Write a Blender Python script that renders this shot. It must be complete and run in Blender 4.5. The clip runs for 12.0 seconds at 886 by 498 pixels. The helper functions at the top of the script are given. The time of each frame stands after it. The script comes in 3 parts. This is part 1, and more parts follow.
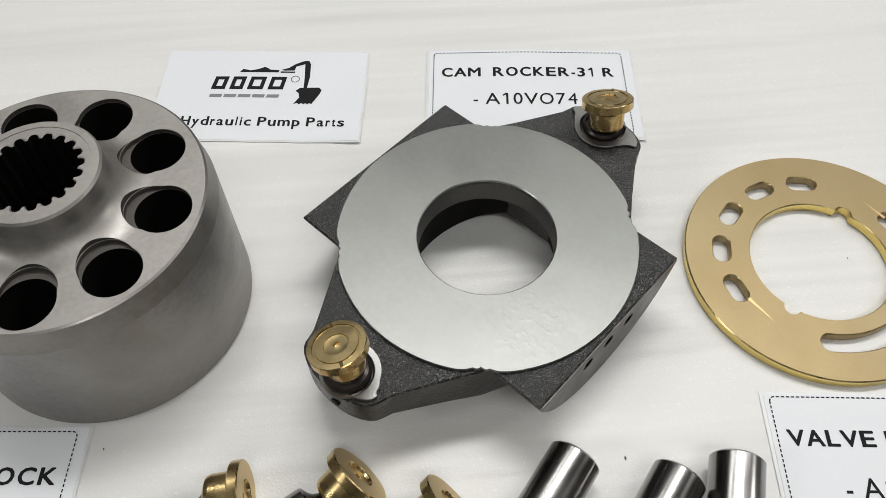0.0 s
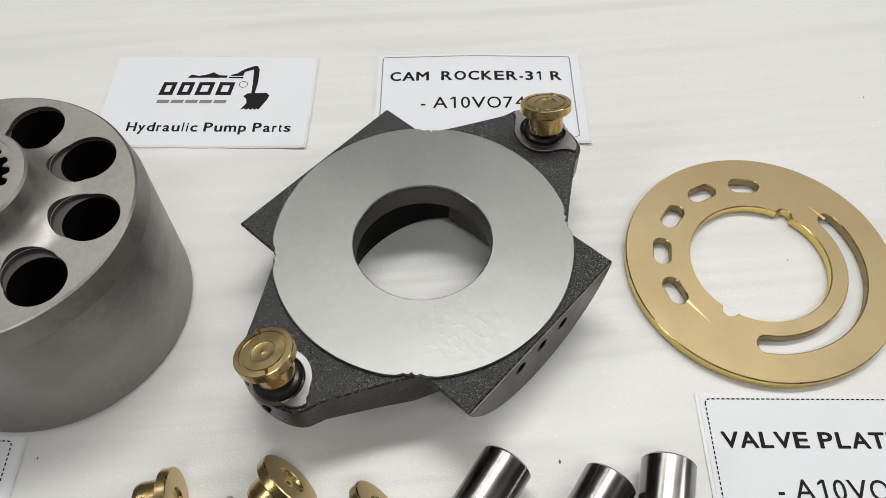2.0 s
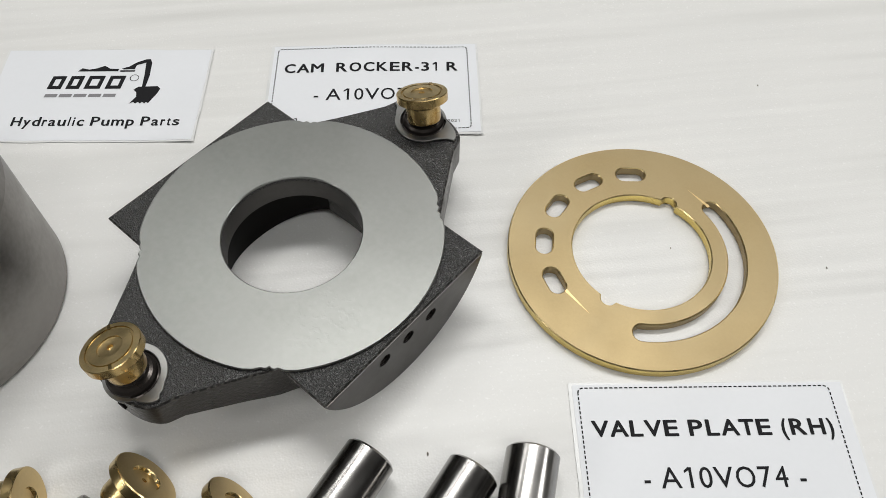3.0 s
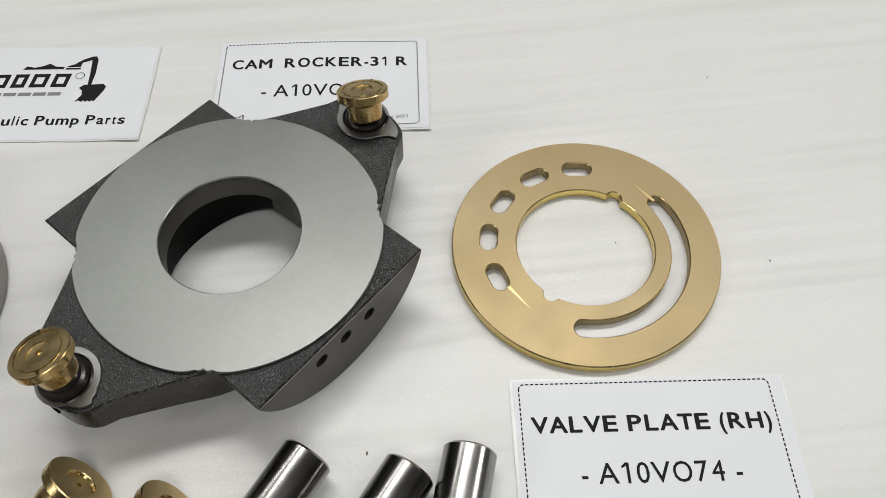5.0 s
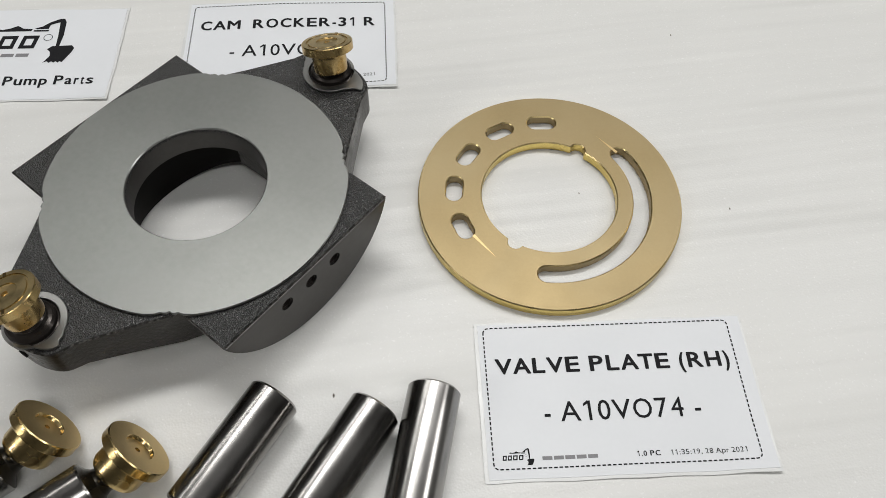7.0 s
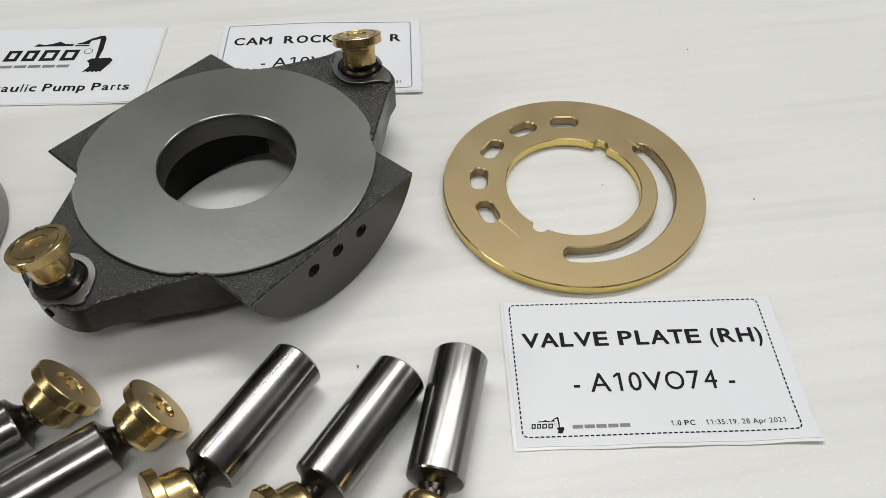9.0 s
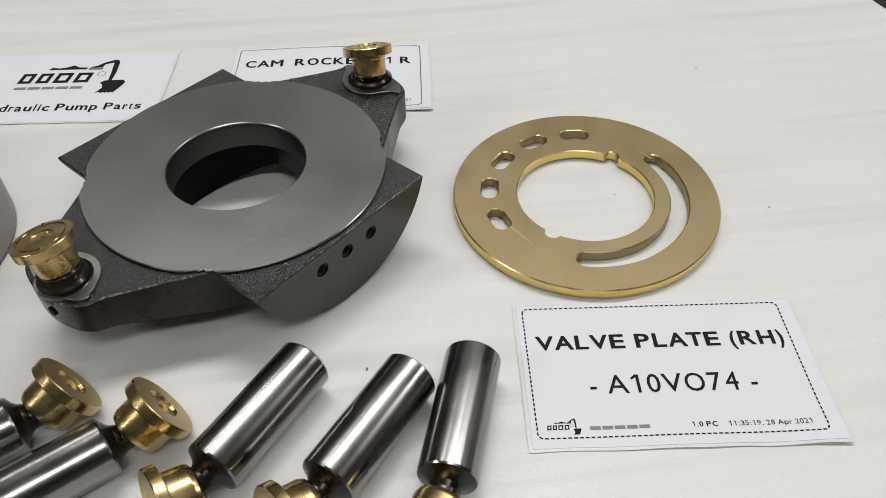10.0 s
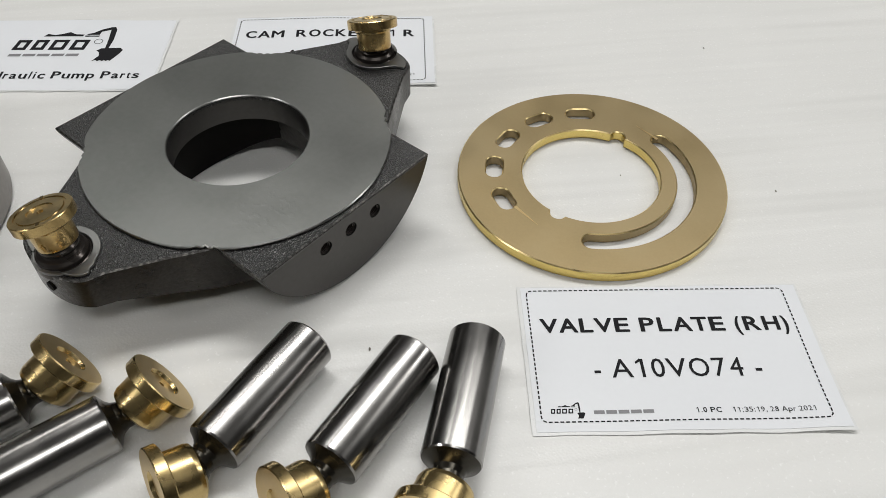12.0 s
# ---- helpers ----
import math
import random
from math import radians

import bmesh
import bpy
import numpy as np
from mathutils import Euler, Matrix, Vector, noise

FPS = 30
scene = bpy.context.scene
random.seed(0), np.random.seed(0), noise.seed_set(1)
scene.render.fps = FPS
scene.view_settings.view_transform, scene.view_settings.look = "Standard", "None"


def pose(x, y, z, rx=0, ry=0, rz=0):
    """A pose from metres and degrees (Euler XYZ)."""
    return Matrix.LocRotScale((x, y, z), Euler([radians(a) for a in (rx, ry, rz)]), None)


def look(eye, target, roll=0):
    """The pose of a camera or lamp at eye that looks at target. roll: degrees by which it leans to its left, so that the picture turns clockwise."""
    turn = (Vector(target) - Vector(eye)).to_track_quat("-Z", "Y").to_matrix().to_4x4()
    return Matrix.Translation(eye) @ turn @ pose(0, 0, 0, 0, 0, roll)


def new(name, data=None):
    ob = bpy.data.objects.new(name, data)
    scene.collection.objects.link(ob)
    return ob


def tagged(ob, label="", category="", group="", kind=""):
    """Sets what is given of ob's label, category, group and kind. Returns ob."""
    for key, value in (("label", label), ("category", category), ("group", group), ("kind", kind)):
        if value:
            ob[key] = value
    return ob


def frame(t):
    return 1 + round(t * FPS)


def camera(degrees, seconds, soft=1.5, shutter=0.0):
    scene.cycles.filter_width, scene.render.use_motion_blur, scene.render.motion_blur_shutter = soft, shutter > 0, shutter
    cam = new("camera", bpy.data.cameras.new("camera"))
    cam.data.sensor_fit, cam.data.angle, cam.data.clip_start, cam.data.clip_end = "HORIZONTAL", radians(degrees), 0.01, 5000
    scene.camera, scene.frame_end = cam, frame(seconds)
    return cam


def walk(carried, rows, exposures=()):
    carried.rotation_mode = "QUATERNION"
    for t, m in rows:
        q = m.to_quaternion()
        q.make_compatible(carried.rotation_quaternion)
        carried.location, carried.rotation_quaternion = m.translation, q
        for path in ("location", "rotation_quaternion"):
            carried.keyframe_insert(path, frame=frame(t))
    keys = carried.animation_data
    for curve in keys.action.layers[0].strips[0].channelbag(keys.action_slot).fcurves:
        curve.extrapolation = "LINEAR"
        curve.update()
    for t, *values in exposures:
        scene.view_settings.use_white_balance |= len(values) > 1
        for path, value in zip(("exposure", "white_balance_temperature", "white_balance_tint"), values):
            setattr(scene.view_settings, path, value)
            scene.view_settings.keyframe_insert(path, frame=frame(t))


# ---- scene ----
cam = camera(58.42, 12.0, soft=0.75)
PATH = [
    (0, (0.0322, -0.0115, 0.3138), (0.0418, 0.1571, 0.0658), -1.12),
    (0.5, (0.0322, -0.0113, 0.3125), (0.0417, 0.1574, 0.0646), -1.15),
    (1, (0.0350, -0.0104, 0.3131), (0.0449, 0.1582, 0.0652), -1.03),
    (1.5, (0.0427, -0.0092, 0.3159), (0.0529, 0.1593, 0.0679), -1.15),
    (2, (0.0568, -0.0121, 0.3147), (0.0689, 0.1566, 0.0669), -0.90),
    (2.5, (0.0791, -0.0140, 0.3127), (0.0945, 0.1539, 0.0646), -0.36),
    (3, (0.1046, -0.0168, 0.3098), (0.1228, 0.1506, 0.0615), 0.10),
    (3.2, (0.1100, -0.0178, 0.3085), (0.1298, 0.1489, 0.0599), 0.51),
    (5, (0.1268, -0.0149, 0.3118), (0.1479, 0.1480, 0.0608), 0.39),
    (5.5, (0.1279, -0.0141, 0.3113), (0.1499, 0.1481, 0.0599), 0.52),
    (6, (0.1321, -0.0207, 0.3068), (0.1553, 0.1400, 0.0545), 0.71),
    (6.5, (0.1346, -0.0300, 0.3052), (0.1589, 0.1288, 0.0518), 0.91),
    (7, (0.1335, -0.0359, 0.3055), (0.1595, 0.1244, 0.0533), 1.29),
    (7.2, (0.1327, -0.0321, 0.3088), (0.1579, 0.1258, 0.0550), 1.24),
    (8.8, (0.1236, -0.0703, 0.2821), (0.1481, 0.1148, 0.0473), 0.23),
    (9, (0.1229, -0.0792, 0.2731), (0.1476, 0.1133, 0.0443), -0.04),
    (9.5, (0.1225, -0.0939, 0.2593), (0.1466, 0.1123, 0.0428), -0.69),
    (10, (0.1197, -0.0941, 0.2514), (0.1437, 0.1165, 0.0392), -0.83),
    (10.5, (0.1238, -0.0886, 0.2498), (0.1467, 0.1201, 0.0355), -0.80),
    (11, (0.1243, -0.0862, 0.2490), (0.1490, 0.1195, 0.0320), -0.17),
    (11.5, (0.1207, -0.0860, 0.2507), (0.1462, 0.1175, 0.0317), 0.28),
    (12, (0.1152, -0.0884, 0.2508), (0.1413, 0.1143, 0.0311), 0.75),
]
walk(cam, [(t, look(eye, target, roll)) for t, eye, target, roll in PATH],
     exposures=[(0.0, 0.0), (2.5, -0.04), (5.0, -0.14), (6.5, -0.17), (7.2, -0.16), (9.0, -0.10), (12.0, -0.10)])

# ---- light ----
TABLE_H = 0.76          # the mat's top is z = 0, the floor lies this far below
CEIL = 2.05             # the ceiling above the mat
world = bpy.data.worlds.new("room_air")
scene.world = world
world.use_nodes = True
world.node_tree.nodes["Background"].inputs[0].default_value = (0.75, 0.85, 1.0, 1)
world.node_tree.nodes["Background"].inputs[1].default_value = 0.03
# fixtures: x, y, length, width, watts
TUBES = [(0.25, 0.85, 1.2, 0.30, 22.0), (0.30, -0.95, 1.2, 0.30, 13.2), (-0.80, 1.40, 1.2, 0.12, 6.0), (1.55, 0.85, 1.2, 0.12, 9.3),
         (-2.6, -0.60, 1.2, 0.12, 20.5), (3.0, 0.20, 1.2, 0.12, 24.0)]
for tx, ty, tl, tw, watts in TUBES:
    lamp = bpy.data.lights.new("tube_light", "AREA")
    lamp.shape, lamp.size, lamp.size_y, lamp.energy, lamp.color = "RECTANGLE", tl, tw, watts, (1.0, 0.99, 0.967)
    new("tube_light", lamp).matrix_world = pose(tx, ty, CEIL - 0.09)


# ---- materials ----
def material(name, color, rough=0.5, metal=0.0, vary=0.12, scale=40.0, fine=400.0, bump=0.0, bump_scale=600.0,
             rough_vary=0.08, stretch=(1, 1, 1), spec=0.5, coat=0.0, mottle=None, mottle_at=(0.5, 0.7), aniso=0.0, grains=False):
    """A surface with colour and gloss that vary at two scales, and fine relief."""
    m = bpy.data.materials.new(name)
    m.use_nodes = True
    nt = m.node_tree
    n, l = nt.nodes, nt.links
    b = n["Principled BSDF"]
    b.inputs["Metallic"].default_value = metal
    b.inputs["Specular IOR Level"].default_value = spec
    b.inputs["Coat Weight"].default_value = coat
    b.inputs["Anisotropic"].default_value = aniso
    co = n.new("ShaderNodeTexCoord")
    mp = n.new("ShaderNodeMapping")
    mp.inputs["Scale"].default_value = stretch
    l.new(co.outputs["Object"], mp.inputs["Vector"])

    def noise_node(s, detail=4.0):
        t = n.new("ShaderNodeTexNoise")
        t.inputs["Scale"].default_value, t.inputs["Detail"].default_value = s, detail
        l.new(mp.outputs[0], t.inputs["Vector"])
        return t
    big, small = noise_node(scale), noise_node(fine, 2.0)
    mix = n.new("ShaderNodeMix")
    mix.data_type = "FLOAT"
    mix.inputs[0].default_value = 0.4
    l.new(big.outputs[0], mix.inputs[2]), l.new(small.outputs[0], mix.inputs[3])
    ramp = n.new("ShaderNodeMapRange")
    ramp.inputs[1].default_value, ramp.inputs[2].default_value = 0.3, 0.7
    ramp.inputs[3].default_value, ramp.inputs[4].default_value = 1 - vary, 1 + vary
    l.new(mix.outputs[0], ramp.inputs[0])
    tint = n.new("ShaderNodeVectorMath")
    tint.operation = "SCALE"
    tint.inputs[0].default_value = color
    l.new(ramp.outputs[0], tint.inputs["Scale"])
    last = tint.outputs[0]
    if mottle:
        spots = noise_node(scale * 0.45, 5.0)
        lift = n.new("ShaderNodeMapRange")
        lift.inputs[1].default_value, lift.inputs[2].default_value = mottle_at
        l.new(spots.outputs[0], lift.inputs[0])
        blend = n.new("ShaderNodeMix")
        blend.data_type = "RGBA"
        blend.inputs[7].default_value = (*mottle, 1)
        l.new(lift.outputs[0], blend.inputs[0]), l.new(last, blend.inputs[6])
        last = blend.outputs[2]
    l.new(last, b.inputs["Base Color"])
    rr = n.new("ShaderNodeMapRange")
    rr.inputs[1].default_value, rr.inputs[2].default_value = 0.3, 0.7
    rr.inputs[3].default_value, rr.inputs[4].default_value = max(0.02, rough - rough_vary), min(1, rough + rough_vary)
    l.new(big.outputs[0], rr.inputs[0]), l.new(rr.outputs[0], b.inputs["Roughness"])
    if bump:
        relief = noise_node(bump_scale, 3.0)
        if grains:
            relief = n.new("ShaderNodeTexVoronoi")
            relief.inputs["Scale"].default_value = bump_scale
            l.new(mp.outputs[0], relief.inputs["Vector"])
        bn = n.new("ShaderNodeBump")
        bn.inputs["Strength"].default_value, bn.inputs["Distance"].default_value = 1.0, bump
        l.new(relief.outputs[0], bn.inputs["Height"]), l.new(bn.outputs[0], b.inputs["Normal"])
    return m


def foam_material():
    """Off-white packing foam: fine cells, soft ripples across the sheet, and their glints and shade painted in."""
    m = material("white_foam", (0.785, 0.785, 0.768), rough=0.38, vary=0.015, scale=14, fine=900, rough_vary=0.04, spec=0.5)
    nt = m.node_tree
    n, l = nt.nodes, nt.links
    b = n["Principled BSDF"]
    co = n.new("ShaderNodeTexCoord")
    mp = n.new("ShaderNodeMapping")
    mp.inputs["Scale"].default_value = (0.07, 1.0, 1.0)
    mp.inputs["Rotation"].default_value = (0, 0, radians(-1.0))
    l.new(co.outputs["Object"], mp.inputs["Vector"])
    ripple = n.new("ShaderNodeTexNoise")
    ripple.inputs["Scale"].default_value, ripple.inputs["Detail"].default_value = 62.0, 1.6
    l.new(mp.outputs[0], ripple.inputs["Vector"])
    cells = n.new("ShaderNodeTexVoronoi")
    cells.inputs["Scale"].default_value = 1000.0
    l.new(co.outputs["Object"], cells.inputs["Vector"])
    soft = n.new("ShaderNodeTexNoise")
    soft.inputs["Scale"].default_value, soft.inputs["Detail"].default_value = 160.0, 4.0
    l.new(co.outputs["Object"], soft.inputs["Vector"])
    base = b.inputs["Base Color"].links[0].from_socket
    # pale specks paint the cells' sparkle, grey streaks the shading of the ripples
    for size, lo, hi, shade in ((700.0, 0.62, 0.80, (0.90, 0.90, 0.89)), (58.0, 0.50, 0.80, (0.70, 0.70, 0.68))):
        painted_light = n.new("ShaderNodeTexNoise")
        painted_light.inputs["Scale"].default_value, painted_light.inputs["Detail"].default_value = size, 2.0
        l.new((mp if size < 100 else co).outputs[0 if size < 100 else "Object"], painted_light.inputs["Vector"])
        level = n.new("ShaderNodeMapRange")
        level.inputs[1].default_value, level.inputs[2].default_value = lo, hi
        l.new(painted_light.outputs[0], level.inputs[0])
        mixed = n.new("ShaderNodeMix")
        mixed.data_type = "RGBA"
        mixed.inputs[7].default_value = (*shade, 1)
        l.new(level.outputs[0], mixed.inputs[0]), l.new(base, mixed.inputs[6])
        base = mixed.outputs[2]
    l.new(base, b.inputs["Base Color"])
    b1, b2, b3 = (n.new("ShaderNodeBump") for _ in range(3))
    for bn, tex, dist in ((b1, ripple.outputs[0], 0.0019), (b2, soft.outputs[0], 0.00002), (b3, cells.outputs["Distance"], 0.00007)):
        bn.inputs["Strength"].default_value, bn.inputs["Distance"].default_value = 1.0, dist
        l.new(tex, bn.inputs["Height"])
    l.new(b1.outputs[0], b2.inputs["Normal"]), l.new(b2.outputs[0], b3.inputs["Normal"]), l.new(b3.outputs[0], b.inputs["Normal"])
    return m


def lapped_material():
    """Ground steel with a satin sheen: cloudy patches, fine turning marks and a few scuffs."""
    m = material("lapped_steel", (0.246, 0.252, 0.240), rough=0.41, metal=1.0, vary=0.07, scale=26, fine=420, rough_vary=0.03, mottle=(0.27, 0.275, 0.265), mottle_at=(0.52, 0.78))
    nt = m.node_tree
    n, l = nt.nodes, nt.links
    b = n["Principled BSDF"]
    co = n.new("ShaderNodeTexCoord")
    last = None
    for size, stretch, detail, dist in ((55.0, (1, 1, 1), 2.0, 0.00014), (190.0, (1, 0.5, 1), 4.0, 0.000022)):
        mp = n.new("ShaderNodeMapping")
        mp.inputs["Scale"].default_value = stretch
        l.new(co.outputs["Object"], mp.inputs["Vector"])
        t = n.new("ShaderNodeTexNoise")
        t.inputs["Scale"].default_value, t.inputs["Detail"].default_value = size, detail
        l.new(mp.outputs[0], t.inputs["Vector"])
        bn = n.new("ShaderNodeBump")
        bn.inputs["Strength"].default_value, bn.inputs["Distance"].default_value = 1.0, dist
        l.new(t.outputs[0], bn.inputs["Height"])
        if last:
            l.new(last.outputs[0], bn.inputs["Normal"])
        last = bn
    # scuffs: fine smeared flakes on one worn part of the face
    scuff = n.new("ShaderNodeTexNoise")
    scuff.inputs["Scale"].default_value, scuff.inputs["Detail"].default_value = 330.0, 3.0
    away = n.new("ShaderNodeVectorMath")
    away.operation = "DISTANCE"
    away.inputs[1].default_value = (0.040, -0.022, 0.0365)
    l.new(co.outputs["Object"], scuff.inputs["Vector"]), l.new(co.outputs["Object"], away.inputs[0])
    lift, where = n.new("ShaderNodeMapRange"), n.new("ShaderNodeMapRange")
    lift.inputs[1].default_value, lift.inputs[2].default_value = 0.52, 0.62
    where.inputs[1].default_value, where.inputs[2].default_value = 0.024, 0.010
    l.new(scuff.outputs[0], lift.inputs[0]), l.new(away.outputs["Value"], where.inputs[0])
    both = n.new("ShaderNodeMath")
    both.operation = "MULTIPLY"
    l.new(lift.outputs[0], both.inputs[0]), l.new(where.outputs[0], both.inputs[1])
    bn = n.new("ShaderNodeBump")
    bn.inputs["Strength"].default_value, bn.inputs["Distance"].default_value = 1.0, 0.000019
    l.new(both.outputs[0], bn.inputs["Height"]), l.new(last.outputs[0], bn.inputs["Normal"]), l.new(bn.outputs[0], b.inputs["Normal"])
    return m


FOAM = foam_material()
STEEL_DISC = lapped_material()
# the pale mottle paints the sparkle of the casting's grains
CAST = material("dark_cast_iron", (0.060, 0.060, 0.059), rough=0.32, metal=0.75, vary=0.40, scale=1900, fine=2600, rough_vary=0.08, bump=0.00026, bump_scale=1700, mottle=(0.19, 0.19, 0.185), mottle_at=(0.58, 0.72), grains=True)
SIDE_CAST = material("dark_cast_side", (0.036, 0.033, 0.030), rough=0.31, metal=0.75, vary=0.35, scale=90, fine=900, bump=0.00020, bump_scale=600, mottle=(0.066, 0.062, 0.057), mottle_at=(0.52, 0.75))
# lighter steel that paints the glint along the disc's chamfers
BRIGHT_EDGE = material("highlit_steel_edge", (0.40, 0.40, 0.39), rough=0.32, metal=1.0, vary=0.15)
CAST_CUT = material("machined_dark_steel", (0.088, 0.084, 0.08), rough=0.38, metal=0.85, vary=0.10, scale=60, fine=500, bump=0.00002)
BLOCK = material("grey_nitrided_steel", (0.355, 0.340, 0.320), rough=0.50, metal=0.85, vary=0.16, scale=55, fine=500, rough_vary=0.12, bump=0.00004, bump_scale=120, mottle=(0.43, 0.415, 0.39), mottle_at=(0.48, 0.76))
# the block's steel again, darkened because this wall faces away from the main lamp
OUTER_WALL = material("shaded_outer_wall", (0.260, 0.247, 0.233), rough=0.42, metal=0.85, vary=0.20, scale=45, fine=400, rough_vary=0.14, bump=0.00006, bump_scale=70, mottle=(0.33, 0.315, 0.30), mottle_at=(0.46, 0.72))
# near-black colour that stands for the shade inside bores
BORE_SHADE = material("painted_bore_shade", (0.007, 0.0065, 0.006), rough=0.55, metal=0.0, vary=0.15, spec=0.06)
BORE_MOUTH = material("darker_bore_mouth", (0.105, 0.098, 0.09), rough=0.55, metal=0.5, vary=0.15)
BRASS = material("turned_brass", (0.60, 0.455, 0.215), rough=0.25, metal=1.0, vary=0.10, scale=90, fine=900, rough_vary=0.06)
BRASS_PLATE = material("lapped_bronze", (0.380, 0.295, 0.160), rough=0.51, metal=1.0, vary=0.06, scale=45, fine=900, rough_vary=0.05, bump=0.000035, bump_scale=420, mottle=(0.41, 0.33, 0.195), mottle_at=(0.45, 0.75))
AGED_BRASS = material("aged_brass", (0.60, 0.435, 0.195), rough=0.27, metal=1.0, vary=0.15, scale=140, fine=1200, rough_vary=0.08, mottle=(0.44, 0.29, 0.12), mottle_at=(0.52, 0.80))
WORN_EDGE = material("worn_casting_edge", (0.075, 0.073, 0.07), rough=0.36, metal=0.9, vary=0.4, scale=1100, fine=2400, bump=0.0001, bump_scale=900, mottle=(0.26, 0.25, 0.235), mottle_at=(0.48, 0.66))
BRASS_FACE = material("lapped_brass_face", (0.66, 0.50, 0.25), rough=0.42, metal=1.0, vary=0.06, scale=90, fine=900, rough_vary=0.05)
AGED_FACE = material("aged_brass_face", (0.71, 0.56, 0.29), rough=0.36, metal=1.0, vary=0.12, scale=120, fine=900, rough_vary=0.08)
# brighter than the plate: the chamfer's highlight is painted into this brass
BRASS_CHAMFER = material("highlit_brass_chamfer", (0.80, 0.64, 0.32), rough=0.34, metal=1.0, vary=0.08, scale=90, fine=900)
BRASS_EDGE = material("polished_brass_edge", (0.75, 0.58, 0.20), rough=0.22, metal=1.0, vary=0.05)
CHROME = material("ground_steel", (0.30, 0.293, 0.283), rough=0.20, metal=1.0, vary=0.06, scale=60, fine=700, rough_vary=0.05)
NECK = material("oiled_neck_steel", (0.05, 0.046, 0.038), rough=0.28, metal=0.9, vary=0.15)
PIN = material("black_oxide_steel", (0.055, 0.048, 0.044), rough=0.28, metal=0.7, vary=0.15)
RETAINER = material("bright_sheet_steel", (0.29, 0.29, 0.28), rough=0.40, metal=1.0, vary=0.10)
PAPER = material("white_label_paper", (0.80, 0.82, 0.85), rough=0.42, vary=0.015, scale=30, fine=500, spec=0.4)
LINER = material("glossy_label_backing", (0.76, 0.77, 0.765), rough=0.3, vary=0.03, spec=0.5)
INK = material("black_ink", (0.014, 0.014, 0.016), rough=0.7, vary=0.1, spec=0.15)
GREY_INK = material("grey_ink", (0.22, 0.22, 0.23), rough=0.5, vary=0.1)
DIRT = material("dark_dust", (0.17, 0.15, 0.13), rough=0.8, vary=0.3)
PAINT = material("pale_wall_paint", (0.38, 0.38, 0.37), rough=0.8, vary=0.05, scale=2, fine=60)
CEILING = material("grey_ceiling_paint", (0.50, 0.50, 0.49), rough=0.85, vary=0.04, scale=2, fine=60)
FLOOR = material("dark_concrete_floor", (0.06, 0.055, 0.05), rough=0.55, vary=0.2, scale=3, fine=60)
TABLE = material("grey_table_steel", (0.10, 0.095, 0.09), rough=0.45, metal=0.3, vary=0.1)
HOUSING = material("lamp_housing", (0.8, 0.8, 0.8), rough=0.5, vary=0.03)


# ---- mesh helpers ----
def mesh_of(bm, name="mesh", sharp=20.0):
    me = bpy.data.meshes.new(name)
    bm.normal_update()
    bm.to_mesh(me)
    bm.free()
    me.shade_smooth()
    me.set_sharp_from_angle(angle=radians(sharp))
    return me


def thing(name, label, category, m=None, group="", kind=""):
    ob = new(name)
    ob.empty_display_size = 0.02
    if m is not None:
        ob.matrix_world = m
    return tagged(ob, label, category, group, kind)


def part(name, data, mat, parent, label="", m=None):
    me = mesh_of(data, name) if isinstance(data, bmesh.types.BMesh) else data
    if not me.materials:
        me.materials.append(mat)
    ob = new(name, me)
    ob.parent = parent
    if m is not None:
        ob.matrix_basis = m
    if label:
        ob["label"] = label
    return ob


def lathe(profile, n=72, close=False):
    """A body of revolution about z from (r, z) points, from the bottom up outside."""
    bm = bmesh.new()
    rings = []
    for r, z in profile:
        if r < 1e-7:
            rings.append([bm.verts.new((0, 0, z))])
        else:
            rings.append([bm.verts.new((r * math.cos(2 * math.pi * k / n), r * math.sin(2 * math.pi * k / n), z)) for k in range(n)])
    pairs = list(zip(rings, rings[1:])) + ([(rings[-1], rings[0])] if close else [])
    for a, b in pairs:
        for k in range(n):
            j = (k + 1) % n
            if len(a) == 1 and len(b) == 1:
                continue
            if len(a) == 1:
                bm.faces.new((a[0], b[j], b[k]))
            elif len(b) == 1:
                bm.faces.new((a[k], a[j], b[0]))
            else:
                bm.faces.new((a[k], a[j], b[j], b[k]))
    bmesh.ops.recalc_face_normals(bm, faces=bm.faces)
    return bm


def arc(cx, cy, r, a0, a1, n=24):
    return [(cx + r * math.cos(radians(a0 + (a1 - a0) * k / n)), cy + r * math.sin(radians(a0 + (a1 - a0) * k / n))) for k in range(n + 1)]


def circle(cx, cy, r, n=64):
    return arc(cx, cy, r, 0, 360 * (n - 1) / n, n - 1)


def evaluated(ob):
    dg = bpy.context.evaluated_depsgraph_get()
    me = bpy.data.meshes.new_from_object(ob.evaluated_get(dg), depsgraph=dg)
    return me


